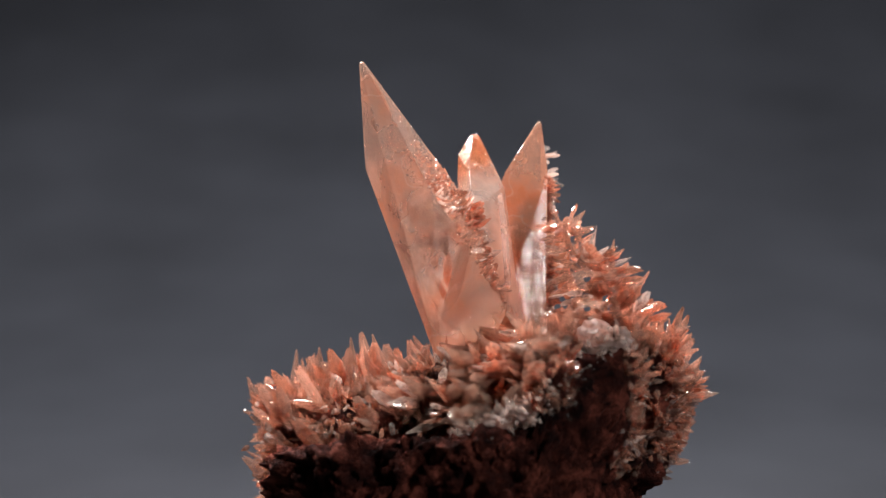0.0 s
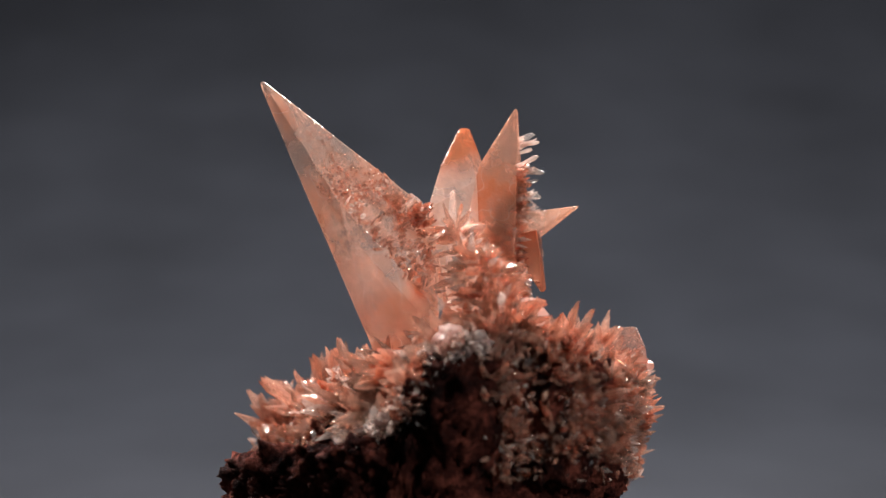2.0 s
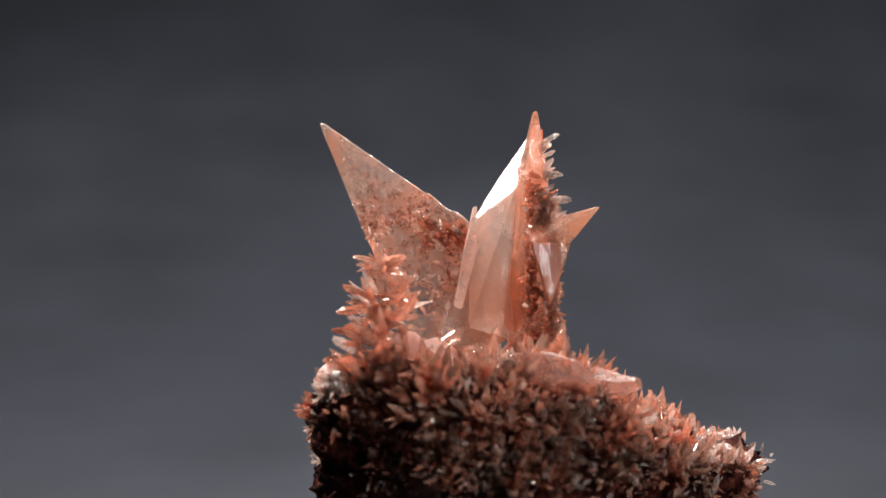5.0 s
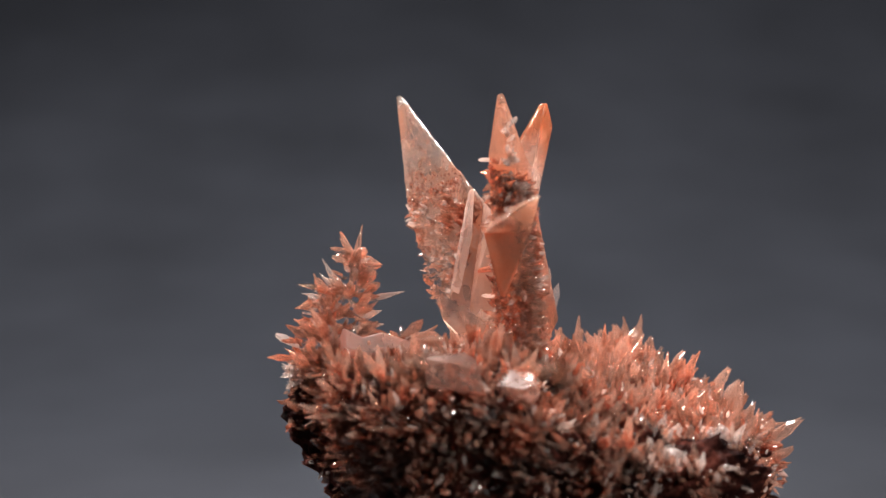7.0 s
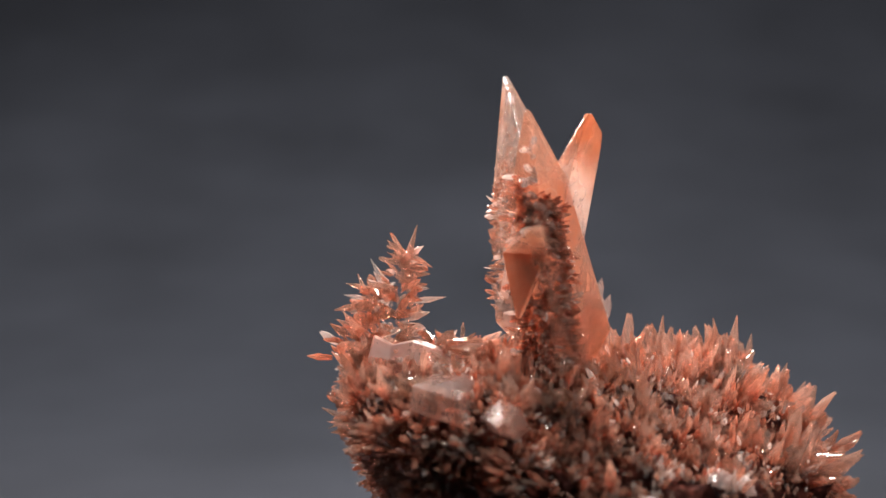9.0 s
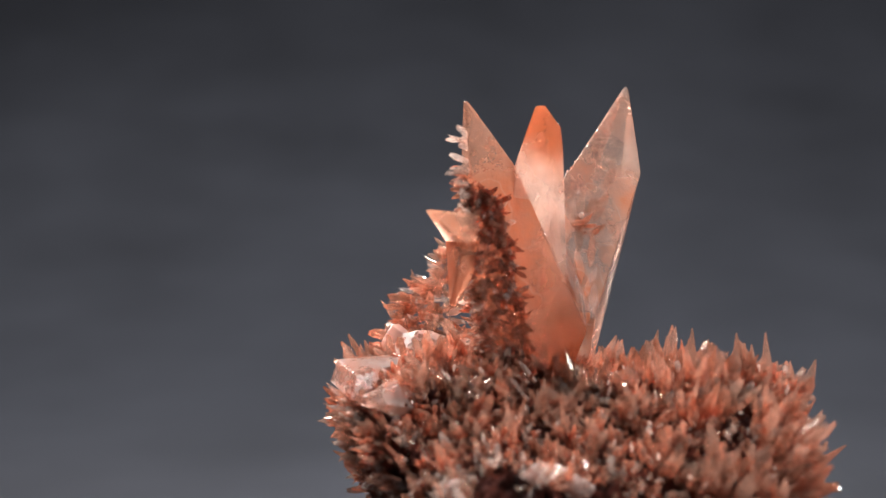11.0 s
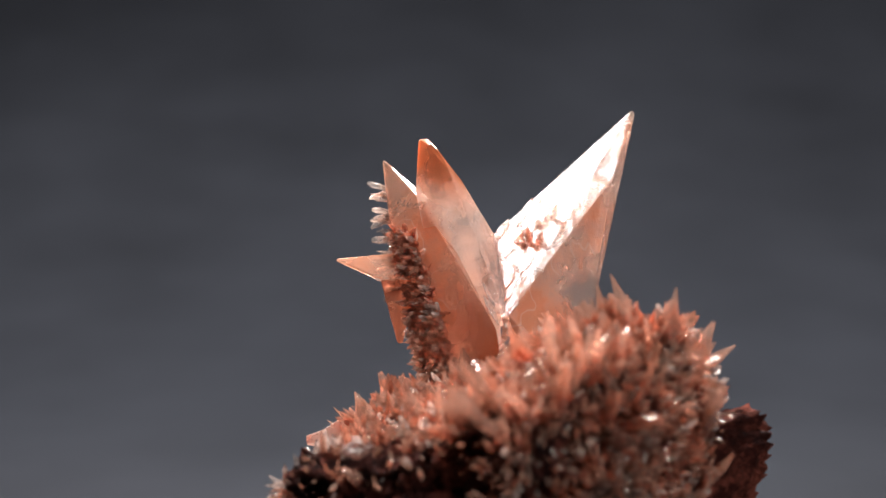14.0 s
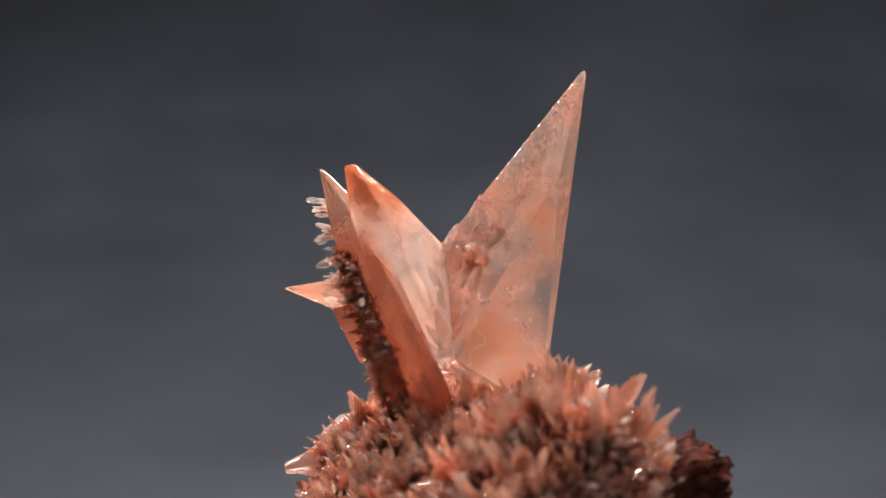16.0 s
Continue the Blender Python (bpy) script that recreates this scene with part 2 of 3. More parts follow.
def matrix_block(parent):
    bm = bmesh.new()
    n_phi, rings = 330, []
    prof = [(0.12 * k, 0.0) for k in range(1, 9)] + [(1.0, -0.10), (0.99, -0.3), (0.94, -0.5), (0.86, -0.7), (0.75, -0.86), (0.6, -0.96), (0.35, -1.0)]
    # more rings down the flank
    fine = []
    for (a, b), (c, d) in zip(prof, prof[1:]):
        for k in range(7):
            fine.append((a + (c - a) * k / 7, b + (d - b) * k / 7))
    fine.append(prof[-1])
    mid_top = ground(*MID)
    for f, h in fine:
        ring = []
        for k in range(n_phi):
            phi = 2 * math.pi * k / n_phi
            deg = math.degrees(phi)
            bare = step(196, 212, deg) * step(318, 300, deg)
            r = rim(phi) * (0.86 + 0.12 * bare + 0.05 * math.cos(phi) ** 8 * (math.cos(phi) > 0))
            x, y = MID[0] + f * r * math.cos(phi), MID[1] + f * r * math.sin(phi)
            z = ground(x, y)
            if h < 0:
                z = z + (-34.0 + 15.0 * step(-10, 40, x) - z) * -h
            p = Vector((x, y, z))
            q = p * 0.11
            out = Vector((math.cos(phi), math.sin(phi), 0.2 if h > -0.7 else -1.0)).normalized()
            d = noise.fractal(q, 0.7, 2.1, 5) * 2.6 + noise.fractal(p * 0.45, 0.8, 2.2, 4) * 1.9 + noise.fractal(p * 1.3, 0.8, 2.2, 3) * 0.95
            p += Vector((math.cos(phi), math.sin(phi), 0.35)) * knob(p)[1]
            p += (out if h < 0 else Vector((out.x * 0.7, out.y * 0.7, 0.5))) * d
            ring.append(bm.verts.new(p * U))
        rings.append(ring)
    for a, b in zip(rings, rings[1:]):
        for k in range(n_phi):
            bm.faces.new((a[k], a[(k + 1) % n_phi], b[(k + 1) % n_phi], b[k]))
    bm.faces.new(rings[0])
    bm.faces.new(rings[-1])
    return link_mesh("matrix", bm, ROCK, parent, "rough dark red-brown iron-stained rock", True)


def spar_mesh(bm, tip, foot, wide, thick, roll=0.0, belt=0.45, zig=0.07, end=0.5, blunt=0.03):
    """A six-sided spar: it tapers from a zigzag belt to a blunt tip, and less so to its foot."""
    tip, foot = Vector(tip), Vector(foot)
    axis = foot - tip
    w = axis.normalized()
    side = Vector((1, 0, 0)) if abs(w.x) < 0.8 else Vector((0, 1, 0))
    u = (side - w * side.dot(w)).normalized()
    v = w.cross(u)
    c, s = math.cos(radians(roll)), math.sin(radians(roll))
    u, v = u * c + v * s, v * c - u * s
    rings = []
    for f, k, z in ((0.0, blunt, 0.0), (0.5 * belt, 0.54, 0.3 * zig), (belt, 1.0, zig), (1.0, end, 0.0)):
        ring = []
        for i in range(6):
            a = math.pi / 3 * i + (0.12 if i % 2 else -0.12)
            g = f + (z if i % 2 else -z)
            ring.append(bm.verts.new((tip + axis * g + u * (math.cos(a) * wide * k) + v * (math.sin(a) * thick * k)) * U))
        rings.append(ring)
    for a, b in zip(rings, rings[1:]):
        for i in range(6):
            bm.faces.new((a[i], a[(i + 1) % 6], b[(i + 1) % 6], b[i]))
    bm.faces.new(rings[0])
    bm.faces.new(rings[-1])


def big_crystal(name, material, parent, label, **k):
    bm = bmesh.new()
    spar_mesh(bm, **k)
    return finish_crystal(name, bm, material, parent, label)


def finish_crystal(name, bm, material, parent, label, bevel=0.0002):
    bmesh.ops.recalc_face_normals(bm, faces=bm.faces)
    bmesh.ops.bevel(bm, geom=bm.edges[:], offset=bevel, segments=2, affect="EDGES", profile=0.5, clamp_overlap=True)
    return link_mesh(name, bm, material, parent, label)


def faceted(name, material, parent, label, corners, tips=(), bevel=0.0002):
    """A flat-faced crystal over its corners; every tip is worn to a small flat end."""
    bm = bmesh.new()
    pts = [Vector(c) for c in corners]
    for t in tips:
        t = Vector(t)
        for a in range(4):
            pts.append(t + Vector((0.55 * math.cos(a * 1.57 + 0.4), 0.55 * math.sin(a * 1.57 + 0.4), 0.3 * math.sin(a * 2.3) - 0.2)))
    for c in pts:
        bm.verts.new(c * U)
    got = bmesh.ops.convex_hull(bm, input=bm.verts[:])
    inner = [e for e in got["geom_interior"] if isinstance(e, bmesh.types.BMVert)]
    bmesh.ops.delete(bm, geom=inner, context="VERTS")
    bmesh.ops.dissolve_limit(bm, angle_limit=radians(4), verts=bm.verts[:], edges=bm.edges[:])
    return finish_crystal(name, bm, material, parent, label, bevel)


def growth_plates(parent, material, a, b, c, core, along, count, seed, near=0.0, long=6.0):
    """Thin overlapping plates, as growth steps, that lie on the face a, b, c; near: how strongly they gather at the edge from b to c."""
    rng = random.Random(seed)
    a, b, c = Vector(a), Vector(b), Vector(c)
    n = (b - a).cross(c - a).normalized()
    if n.dot(a - Vector(core)) < 0:
        n = -n
    way = Vector(along) - n * n.dot(Vector(along))
    way.normalize()
    for _ in range(count):
        s, t = rng.random(), rng.random()
        if s + t > 1:
            s, t = 1 - s, 1 - t
        r = (1 - s - t) * (1 - near)
        k = (1 - r) / max(0.01, s + t)
        q = a * r + b * s * k + c * t * k
        w = (way + n.cross(way) * rng.gauss(0, 0.16)).normalized()
        half = long * rng.uniform(0.3, 0.75)
        side, wide, lift = n.cross(w), half * rng.uniform(0.16, 0.32), rng.uniform(0.12, 0.4)
        corners = []
        for d in (-0.04, lift):
            grow = 1.0 if d < 0 else 0.88
            for f, g in ((-1, 0.25), (-0.45, 1), (0.35, 1), (1, 0.12), (0.35, -1), (-0.45, -0.9)):
                corners.append(q + w * (f * half * grow) + side * (g * wide * grow) + n * d)
        faceted("growth_plate", material, parent, "", corners, bevel=0.00006)


# ---------------------------------------------------------------- the crust of small crystals
def needle_mesh(name, seed, stub=False):
    """A small six-sided crystal, one unit long and one wide, that stands on the origin."""
    rng = random.Random(seed)
    bm = bmesh.new()
    rings = []
    prof = ((0.0, 0.34), (0.42 + 0.14 * rng.random(), 0.5), (1.0, 0.04 + 0.05 * rng.random()))
    if stub:
        prof = ((0.0, 0.40), (0.6 + 0.14 * rng.random(), 0.5), (0.94 + 0.06 * rng.random(), 0.10 + 0.14 * rng.random()))
    lean = (rng.uniform(-0.12, 0.12), rng.uniform(-0.12, 0.12))
    for z, r in prof:
        rings.append([bm.verts.new((r * math.cos(a) * rng.uniform(0.85, 1.1) + lean[0] * z, r * math.sin(a) * rng.uniform(0.8, 1.05) + lean[1] * z,
                                    z + (0.05 * (-1) ** i if 0 < z < 1 else 0))) for i, a in enumerate([math.pi / 3 * i for i in range(6)])])
    for a, b in zip(rings, rings[1:]):
        for i in range(6):
            bm.faces.new((a[i], a[(i + 1) % 6], b[(i + 1) % 6], b[i]))
    bm.faces.new(rings[-1])
    me = bpy.data.meshes.new(name)
    bmesh.ops.recalc_face_normals(bm, faces=bm.faces)
    bm.to_mesh(me)
    bm.free()
    return me


class Crust:
    """Gathers small crystals: the boldest become parts of their own, the rest one joined crust."""

    def __init__(self, materials):
        self.rng = random.Random(11)
        self.mats = materials
        self.kinds = {(m, k): self.one(m, k) for m in range(len(materials)) for k in range(5)}
        self.rows = []

    def one(self, m, k):
        me = needle_mesh("crystal", 31 + k, k > 2)
        me.materials.append(self.mats[m])
        return me

    def add(self, at, way, long, wide, m=0, k=None):
        self.rows.append((Vector(at), Vector(way).normalized(), long, wide, m, self.rng.randrange(5) if k is None else k, self.rng.uniform(0, 6.28)))

    def place(self, row):
        at, way, long, wide, m, k, spin = row
        turn = way.to_track_quat("Z", "Y").to_matrix().to_4x4()
        return Matrix.Translation(at * U) @ turn @ Matrix.Rotation(spin, 4, "Z") @ Matrix.Diagonal((wide * U, wide * 0.85 * U, long * U, 1))

    def build(self, parent, singles=300):
        rows = sorted(self.rows, key=lambda r: -r[2] * r[3])
        for row in rows[:singles]:
            ob = new("crystal", self.kinds[row[4], row[5]])
            ob.parent = parent
            ob.matrix_local = self.place(row)
        for m, (name, label) in enumerate((("rusty_crust", "crust of tiny rust-red crystals"), ("pink_crust", "carpet of small salmon-pink crystals"),
                                           ("pale_crust", "pale clear small crystals"))):
            verts, faces = [], []
            for row in rows[singles:]:
                if row[4] != m:
                    continue
                me, mx, n = self.kinds[m, row[5]], self.place(row), len(verts)
                verts += [mx @ v.co for v in me.vertices]
                faces += [[n + i for i in p.vertices] for p in me.polygons]
            me = bpy.data.meshes.new(name)
            me.from_pydata(verts, [], faces)
            me.materials.append(self.mats[m])
            ob = new(name, me)
            ob.parent = parent
            tagged(ob, label, kind="stuff")


def fan(crust, rng, at, way, long, count, splay, m):
    """A bundle of crystals that splay from one root, one of them the longest."""
    for i in range(count):
        d = Vector(way).normalized() + Vector((rng.gauss(0, splay), rng.gauss(0, splay), rng.gauss(0, splay))) * (0.35 if i == 0 else 1.0)
        l = long * (1.0 if i == 0 else rng.uniform(0.35, 0.9))
        kind = m if rng.random() < 0.7 else rng.choice((0, 1, 1, 1, 2))
        if kind == 2 and l > 5.0:
            kind = 1
        off = Vector((rng.gauss(0, 0.6), rng.gauss(0, 0.6), 0)) * (long / 5)
        crust.add(Vector(at) + off, d, l, min(3.0, max(0.7, l * rng.uniform(0.22, 0.38))), kind)


def crust_on_matrix(crust, block):
    """Fans of crystals over the upper side and the flanks, none on the bare broken front."""
    rng = random.Random(5)
    for p in block.data.polygons:
        c, n = p.center / U, p.normal
        area = p.area / (U * U)
        phi = math.degrees(math.atan2(c.y - MID[1], c.x - MID[0])) % 360
        top = n.z > 0.5
        bare = step(196, 210, phi) * step(312, 301, phi)
        if top:
            bare *= step(-9, -17, c.y)
        elif c.x < 8:
            bare *= step(-6, -9, c.z)
        dens = 0.088 * (1 - 0.99 * bare) * (1 - step(0.18, 0.5, knob(c)[0]))
        dens *= 1 - 0.97 * step(3.5, 6.5, cut(c.x, c.y)) * step(12, 0, c.x)
        if c.y < 3 and c.x < -27:
            dens *= 1 - 0.95 * step(-6, -10, c.z)
        if not top:
            low = -26 if 60 < phi < 190 else -14
            dens *= step(low - 6, low + 4, c.z)
            if phi > 306 or phi < 50:
                dens *= 2.2
            if noise.noise(c * 0.13) > 0.25 and not 55 < phi < 195:
                dens *= 0.2
        if hump(c.x, c.y, 1, 52, 8) > 0.45:
            dens *= 0.5
        if c.y > 46 and c.x < 1:
            dens *= 1 - 0.85 * step(-9, -13, c.z)
        west = step(-12, -30, c.x)
        big = noise.noise(c * 0.1 + Vector((7, 3, 1)))
        if rng.random() < area * dens:
            long = (4.8 + 3.2 * west + 2.2 * big) * rng.uniform(0.65, 1.25)
            if not top:
                long = min(5.2, long * (1.2 if phi > 318 or phi < 70 else 0.85))
            out = Vector((c.x - MID[0], c.y - MID[1], 0)) * 0.012
            way = n * 0.7 + out * (0.7 + west) + Vector((0, 0, 0.6))
            pick = rng.random()
            m = 1 if pick < 0.58 else (0 if pick < 0.90 else 2)
            if rng.random() < hump(c.x, c.y, 9, 43, 8):
                m = 2
            fan(crust, rng, c - n * 0.8, way, max(2.4, long), rng.randrange(5, 10), 0.5, m)
        # fine sparkle between the fans
        k = area * dens * 6.0
        for _ in range(int(k) + (rng.random() < k - int(k))):
            q = c + Vector((rng.uniform(-0.6, 0.6), rng.uniform(-0.6, 0.6), 0))
            l = rng.uniform(0.8, 2.2)
            crust.add(q + n * rng.uniform(-0.3, 2.6) * (0.6 + west), n + Vector((rng.gauss(0, 0.5), rng.gauss(0, 0.5), rng.gauss(0, 0.4) + 0.3)), l, l * rng.uniform(0.35, 0.7), rng.choice((0, 1, 1, 0, 2)))


def crust_on_line(crust, a, b, radius, count, long, facing=None, m=0, spread=0.4, seed=1):
    """Small crystals that stick out round the line from a to b, or only to the side that facing names."""
    rng = random.Random(seed)
    a, b = Vector(a), Vector(b)
    w = (b - a).normalized()
    for _ in range(count):
        f = rng.random()
        d = Vector((rng.gauss(0, 1), rng.gauss(0, 1), rng.gauss(0, 1)))
        if facing:
            d = Vector(facing).normalized() + d * spread
        d = (d - w * d.dot(w)).normalized()
        r = radius[0] + (radius[1] - radius[0]) * f
        l = long * rng.uniform(0.5, 1.4)
        crust.add(a.lerp(b, f) + d * r * rng.uniform(0.75, 1.0), d + w * rng.gauss(0, 0.35) + Vector((0, 0, rng.uniform(-0.2, 0.5))), l,
                  max(0.7, l * rng.uniform(0.25, 0.45)), m if rng.random() < 0.8 else 2)


def crust_on_face(crust, a, b, c, count, long, core, m=0, seed=1, sink=0.2, keep_off=()):
    """Small crystals over the triangle a, b, c, standing off it along its normal."""
    rng = random.Random(seed)
    a, b, c = Vector(a), Vector(b), Vector(c)
    n = (b - a).cross(c - a).normalized()
    if n.dot(a - Vector(core)) < 0:
        n = -n
    for _ in range(count):
        s, t = rng.random(), rng.random()
        if s + t > 1:
            s, t = 1 - s, 1 - t
        l = long * rng.uniform(0.4, 1.5)
        q = a + (b - a) * s + (c - a) * t
        if keep_off and any((q - Vector(k)).length < 3.2 for k in keep_off):
            continue
        crust.add(q - n * sink, n + Vector((rng.gauss(0, 0.6), rng.gauss(0, 0.6), rng.gauss(0, 0.5))), l, max(0.6, l * rng.uniform(0.25, 0.5)),
                  m if rng.random() < 0.8 else 2)


def milky_lump(parent, at, size):
    """A rounded mass of cloudy spar."""
    bm = bmesh.new()
    bmesh.ops.create_icosphere(bm, subdivisions=3, radius=1.0)
    for v in bm.verts:
        v.co *= 1 + 0.35 * noise.fractal(v.co * 1.6 + Vector(at), 0.8, 2.1, 4)
        v.co = (Vector(at) + Vector((v.co.x * size[0], v.co.y * size[1], v.co.z * size[2]))) * U
    return link_mesh("milky_lump", bm, MILKY, parent, "cloudy whitish pink rounded mass")


def build_specimen():
    root = new("mineral_specimen")
    tagged(root, "salmon-pink crystal cluster on dark red-brown rock, turned in the light", "mineral")
    block = matrix_block(root)

    # the twinned pair of large blades, and what grows on them
    tip_a, outer, front, notch, low_front, low_back, foot = (-21.8, -19.2, 56.7), (-23.2, -7.6, 40.2), (-12.0, -13.6, 34), (-4.6, 5.3, 33.2), (-0.5, -2, 13), (-12.4, 14, 14.5), (-13, -1, 2)
    faceted("main_crystal", SPAR, root, "tall pale salmon pointed crystal, partly clear", (outer, front, notch, low_front, low_back, foot, (-5, 3, 6)), (tip_a,))
    tip_c = (-1.9, 19.2, 49.6)
    faceted("clear_crystal", TIPPED, root, "clear crystal with an orange tip", ((-4.2, 11.6, 42), (-6.4, 17.6, 42), (-5.8, 19, 46), (1.4, 18.5, 41), (2, 13, 38), notch, (-8, 10.4, 19), (-1, 3, 14), (4, 12, 10), (-5, 12.6, 24)),
            (tip_c, (-2.9, 18.4, 49.6)))
    faceted("upright_crystal", DARK_FOOT, root, "pale orange upright crystal crusted down one side", ((2.6, 13.6, 41), (10.6, 13.6, 40.5), (1.6, 17, 39.5), (9.2, 17.8, 39), (-11, 16.0, 12), (7.2, 12, 22), (6.5, 16.6, 22),
                                                                                             (6, 11, 3), (4, 16.4, 3), (-1, 9.5, 14), (-8, 12, 3)), ((10.0, 16.2, 50.5),))
    faceted("thin_blade", CLEAR, root, "thin glassy blade beside the upright crystal", ((-0.4, 0.6, 18), (0.8, 0.4, 18), (0.2, 2.0, 17), (1.5, 4.2, 28), (0.4, 4.2, 28), (0.9, 5.4, 27)), ((0.7, 5.6, 35.6),))
    faceted("side_spike", SPIKE_SPAR, root, "short orange spike growing out sideways", ((13, 13.2, 26.8), (10, 20.5, 26.5), (6, 17, 31.3), (8.6, 13, 30.4), (6, 15, 27)), ((16.5, 24.5, 31.9),))
    faceted("hanging_spike", RUST, root, "short orange spike pointing down", ((13.1, 13, 27), (10.3, 20.7, 26.7), (7, 14.5, 27), (7.6, 18.5, 26), (8.5, 16, 21)), ((11.9, 15.6, 16.2),))

    # growth steps on the faces of the large crystals
    up_a = Vector(tip_a) - Vector(low_back)
    growth_plates(root, SPAR, tip_a, notch, low_back, (-12, -2, 28), up_a, 9, 41, 0.35, 6.5)
    growth_plates(root, CLEAR, tip_a, notch, low_back, (-12, -2, 28), up_a, 5, 42, 0.85, 5.0)
    growth_plates(root, CLEAR, (-4, 19, 45), notch, (-11, 16, 12), (2, 14, 20), Vector(tip_c) - Vector((-8, 10.4, 19)), 7, 43, 0.7, 5.0)

    faceted("seam_crystal", CLEAR, root, "pale clear crystal in the seam of the twin",
            ((-4.6, 5.4, 33.9), (-6.3, 6.6, 30), (-4.2, 8.6, 31), (-12.3, 13.2, 15), (-9.8, 15.4, 15), (-8.8, 9.2, 24.5), (-6.8, 11.4, 24.5), (-6, 6.5, 18), (-5, 11, 17)), bevel=0.0001)
    # stout crystals on the shoulder of the rock
    big_crystal("prism_crystal", MILK, root, "greyish pink stout prism lying on the rock", tip=(22.0, -10.2, 9.5), foot=(8, 2, 4.0), wide=4.2, thick=3.2, roll=42, belt=0.35, zig=0.03, end=0.85, blunt=0.72)
    faceted("block_crystal", GLASSY, root, "clear reddish blocky crystal on the rock's edge",
            ((31.4, 10.2, 6.5), (32.5, 10.5, 2.7), (29, 19.4, 0.2), (28, 17.6, 4.4), (18, 4.5, 7.5), (15, 11, 7), (20, 5, 0), (18, 15, -2), (25, 12.5, 6.9)))
    big_crystal("block_crystal", GLASSY, root, "pinkish blocky crystal on the rock's edge", tip=(26.8, 26.6, 0.6), foot=(15, 15, 1), wide=4.2, thick=3.2, roll=15, belt=0.4, zig=0.05, end=0.9, blunt=0.3)

    crust = Crust((RUSTY_SMALL, DRUSE, PALE_SMALL))
    crust_on_matrix(crust, block)
    # the small tower and its branches
    crust_on_line(crust, (17, -14, 5), (10, -13.2, 26), (5.0, 0.8), 170, 3.4, m=1, seed=2)
    crust_on_line(crust, (20, -17, 6), (15.5, -15.5, 20), (4.0, 0.8), 90, 3.6, m=0, seed=3)
    for tip, base, wide in (((8.3, -12.5, 30.3), (11.5, -13.5, 20), 2.0), ((15.5, -16.8, 24.6), (13, -14.5, 18), 1.7), ((18.2, -17, 22), (16, -15, 13), 2.2), ((13, -19, 22), (13, -14, 17), 1.6),
                            ((9.3, -4.2, 18.2), (11, -11, 17), 1.5), ((21, -20, 14), (18, -15, 11), 2.2), ((24, -15, 16), (18, -14, 9), 2.4)):
        d = Vector(tip) - Vector(base)
        crust.add(base, d, d.length, wide, 2 if wide < 1.75 else 1, 1)
    IN_A, IN_B = (-12, -2, 28), (2, 14, 20)
    SPIKE = ((10, 16, 27), (10.5, 16, 21))
    # crusts on the large crystals
    crust_on_face(crust, low_front, notch, front, 230, 1.6, IN_A, m=1, seed=4)
    crust_on_face(crust, (-17.5, -14.5, 48), notch, front, 380, 0.8, IN_A, m=1, seed=14)
    crust_on_face(crust, tip_a, notch, front, 420, 0.42, IN_A, m=1, seed=15)
    crust_on_face(crust, (-3, 1, 22), notch, (-9, -5, 36), 60, 2.6, IN_A, m=0, seed=5)
    crust_on_face(crust, (10.0, 14, 38), (9.0, 17.5, 36), (5.8, 16.6, 4), 460, 1.6, IN_B, m=1, seed=6, keep_off=SPIKE)
    crust_on_face(crust, (10.0, 14, 37), (5.8, 16.6, 4), (6.2, 11, 3), 340, 1.8, IN_B, m=1, seed=7, keep_off=SPIKE)
    crust_on_face(crust, (9.0, 17.6, 36), (-2, 16.2, 5), (5.8, 16.6, 4), 560, 2.0, IN_B, m=1, seed=9)
    crust_on_face(crust, (8.9, 17.7, 37), (4, 17.3, 34), (-2, 16.2, 5), 420, 2.1, IN_B, m=0, seed=12)
    crust_on_line(crust, (10.0, 14.2, 41), (7, 12, 8), (0.2, 0.6), 50, 2.2, facing=(1, -0.1, 0.1), m=0, spread=0.35, seed=10)
    crust_on_face(crust, (-14, -2, 36), (-9, 6, 30), (-13, 4, 26), 22, 2.6, IN_A, m=1, seed=8)
    crust_on_face(crust, (-20, -12, 46), (-8, 5, 32), (-13, 6, 22), 26, 1.1, IN_A, m=2, seed=18)
    crust_on_line(crust, (9.8, 16.8, 45), (8.6, 17.6, 24), (0.1, 0.5), 40, 3.0, facing=(0.9, 0.5, 0.1), m=2, spread=0.3, seed=17)
    # taller fans that stand out of the carpet
    rng = random.Random(21)
    for at, way, long, count in (((-40, 18, 2), (0, 0.1, 1), 10.5, 7), ((-36, 18, 2.5), (0.1, 0, 1), 9.5, 6), ((-45, 16.5, -1), (-0.35, 0, 1), 9, 6), ((-26, 6, 3), (0, 0.1, 1), 9.5, 6),
                                 ((-25, 2, 3), (0, 0, 1), 9, 7), ((-31, 10, 2), (-0.2, 0.1, 1), 8, 6), ((-40, 4, -4), (-0.25, 0, 1), 8, 7), ((-44, 30, -6), (-0.5, 0.3, 1), 7, 6),
                                 ((-38, 29, -3), (-0.1, 0.3, 1), 7.5, 6), ((26, -8, 4), (0.4, -0.2, 1), 7, 7), ((28, 0, 3), (0.4, 0, 1), 6.5, 6),
                                 ((-17, 2, 3), (-0.1, 0, 1), 7, 7), ((-2, 30, -1), (0, 0.3, 1), 6, 6)):
        fan(crust, rng, at, way, long, count, 0.3, 1)
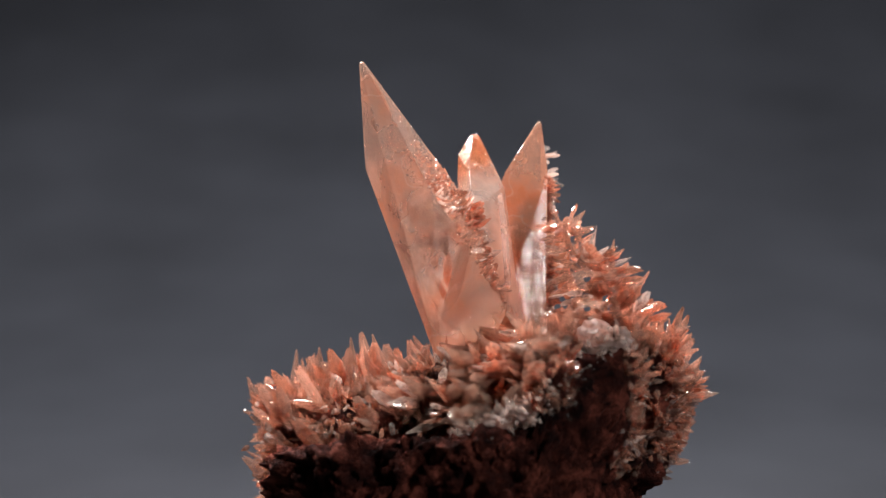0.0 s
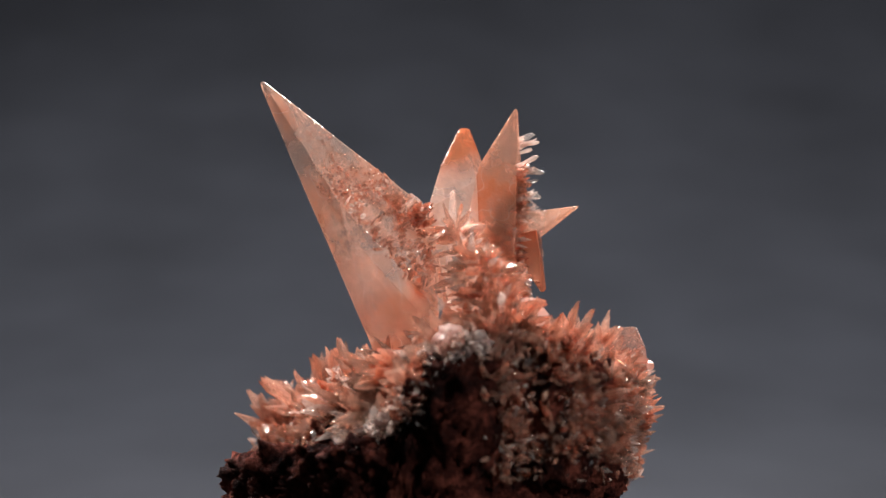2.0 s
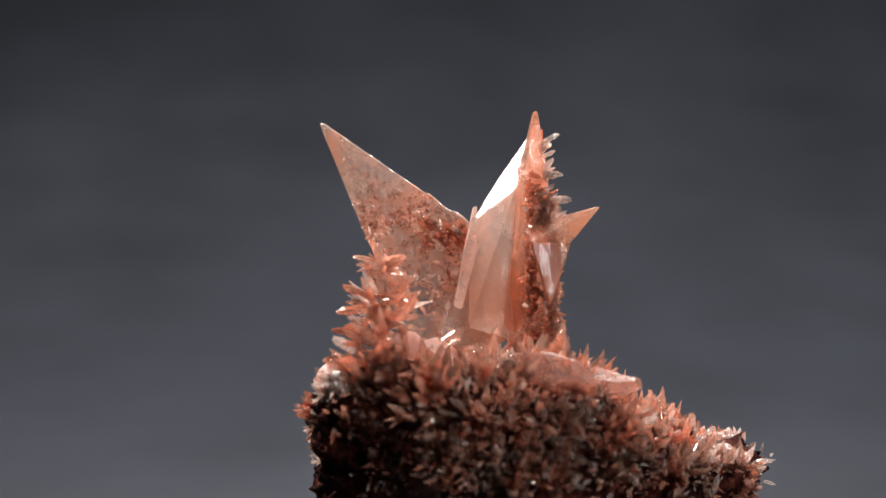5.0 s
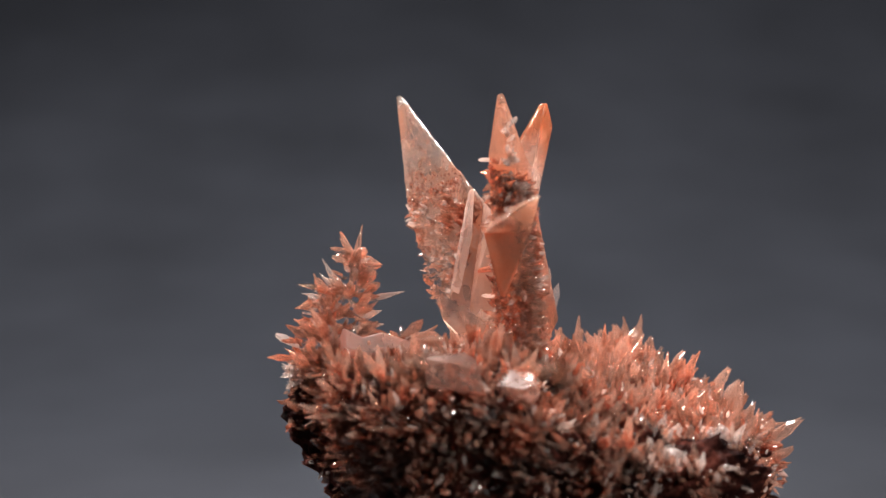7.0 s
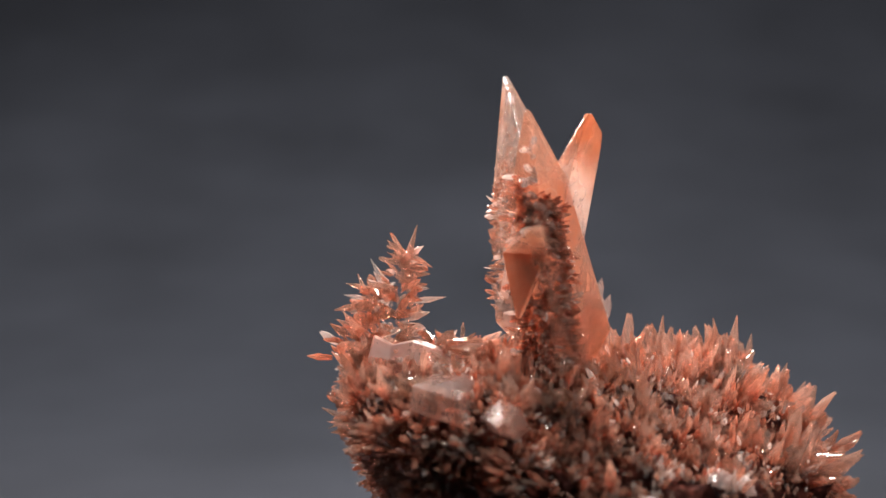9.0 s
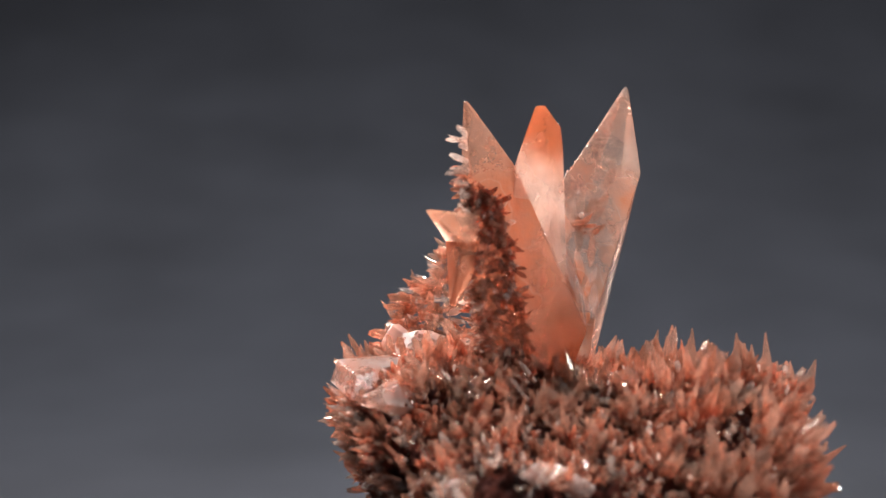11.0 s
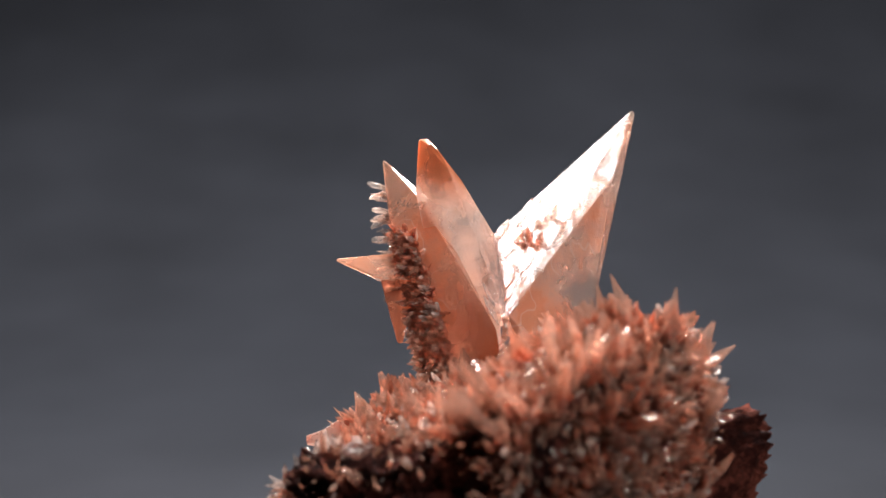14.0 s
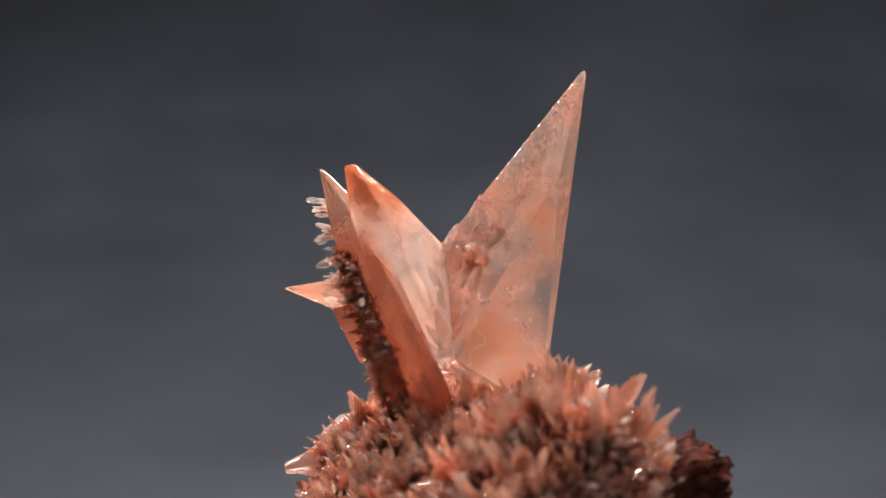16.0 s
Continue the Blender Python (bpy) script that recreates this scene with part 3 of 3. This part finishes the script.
    # rosettes at the foot of the blades
    for c, r, n, l in (((2, -8, 8), 4, 60, 5), ((-6, -10, 3), 5, 60, 5.5), ((10, -6, 9), 5, 70, 5), ((3, 4, 7), 6, 60, 5), ((-14, -8, 0), 5, 60, 6), ((12, 4, 6), 5, 50, 4.5),
                       ((2, -15, 1), 4, 55, 6.5), ((8, -15, 5), 4, 55, 6.5), ((-5, -16, -3), 4, 50, 6), ((-3, -11, 4), 4, 45, 7), ((-11, -14, -3), 4, 45, 5),
                       ((13, -16, 6), 4, 50, 5)):
        crust_on_line(crust, Vector(c) - Vector((0, 0, 3)), Vector(c) + Vector((0, 0, 1)), (r, r * 0.4), n, l, m=1, seed=n + int(l * 10) + int(c[0]) + 60)
    # the cloudy pink seam along the bare face
    seam = ((-12, -19.5, -9), (-6, -22.0, -7.8), (1, -23.4, -5.8), (7, -24, -1.8), (12, -23.4, 3.2), (17, -22, 4.8))
    rng = random.Random(8)
    for a, b in zip(seam, seam[1:]):
        crust_on_line(crust, a, b, (1.6, 1.6), 70, 1.9, m=2, seed=int(a[0]) + 90)
        for k in range(4):
            at = Vector(a).lerp(Vector(b), (k + rng.random()) / 4) + Vector((0, 0.6, rng.uniform(-0.4, 0.6)))
            r = rng.uniform(1.3, 2.2)
            milky_lump(root, tuple(at), (r * 1.2, r, r))
    milky_lump(root, (12.6, -23.0, 5.6), (3.2, 2.6, 2.4))
    milky_lump(root, (-6, 47.5, -11), (2.6, 2.2, 1.8))
    milky_lump(root, (0, 48, -9.5), (2.6, 2.0, 2.2))
    milky_lump(root, (-2.6, 45.5, -9), (2.0, 1.8, 1.6))
    milky_lump(root, (12, 44, -12), (2.2, 2.0, 1.8))
    crust.build(root)
    return root


def motions():
    TURN = (
        (0, 0.01326, 0.00199, 0.04786, -8.00, -5.60, 0.85),
        (0.5, 0.01155, 0.00210, 0.04817, -6.43, -6.96, -5.09),
        (1, 0.01041, 0.00213, 0.04948, -6.85, -8.00, -10.52),
        (1.5, 0.00749, 0.00081, 0.04689, -6.54, -7.24, -19.47),
        (2, 0.00207, -0.00103, 0.04791, -4.62, -9.25, -28.04),
        (2.5, 0.01054, -0.00154, 0.04363, -6.00, -8.16, -33.41),
        (3, 0.00706, -0.00121, 0.04490, -4.97, -9.56, -42.73),
        (3.5, 0.00638, -0.00180, 0.04449, -2.65, -10.59, -50.83),
        (4, 0.00538, -0.00018, 0.04405, 1.62, -9.73, -60.84),
        (4.2, 0.00302, 0.00030, 0.04409, 2.32, -9.42, -65.37),
        (6.3, 0.00234, -0.00075, 0.04377, 3.09, -5.63, -104.04),
        (6.5, 0.00134, -0.00035, 0.04216, 3.39, -4.94, -106.29),
        (7, 0.00211, 0.00007, 0.04673, 3.80, -1.17, -115.77),
        (7.5, 0.00733, 0.00176, 0.04685, 7.78, -4.05, -127.48),
        (8, 0.00969, 0.00169, 0.04617, 6.32, -1.16, -137.01),
        (8.5, 0.00994, -0.00142, 0.04647, 0.55, 3.01, -136.84),
        (9, 0.01048, -0.00019, 0.04608, -2.62, 3.79, -135.92),
        (9.2, 0.01149, -0.00033, 0.04609, -2.18, 3.13, -141.20),
        (11.3, 0.01274, 0.00042, 0.04621, 2.34, -0.65, -183.88),
        (11.5, 0.01277, -0.00041, 0.04497, 4.63, 1.14, -188.40),
        (12, 0.01329, -0.00054, 0.04435, 6.74, 3.66, -194.81),
        (12.5, 0.01171, 0.00117, 0.04457, 8.42, 4.60, -198.01),
        (13, 0.01003, 0.00240, 0.04271, 9.53, 8.80, -202.99),
        (13.5, 0.01361, 0.00369, 0.04017, 13.46, 15.91, -212.57),
        (14, 0.01335, 0.00309, 0.04117, 9.73, 17.43, -220.28),
        (14.5, 0.01095, -0.00005, 0.04370, 1.49, 12.92, -227.15),
        (15, 0.00975, -0.00392, 0.04637, -6.66, 7.02, -230.58),
        (15.5, 0.00845, -0.00464, 0.04470, -11.40, 4.39, -232.72),
        (16, 0.00876, -0.00522, 0.04085, -10.81, 7.05, -233.49),
    )
    walk(SPECIMEN, [(t, pose(*p)) for t, *p in TURN])


build_set()
SPECIMEN = build_specimen()
motions()
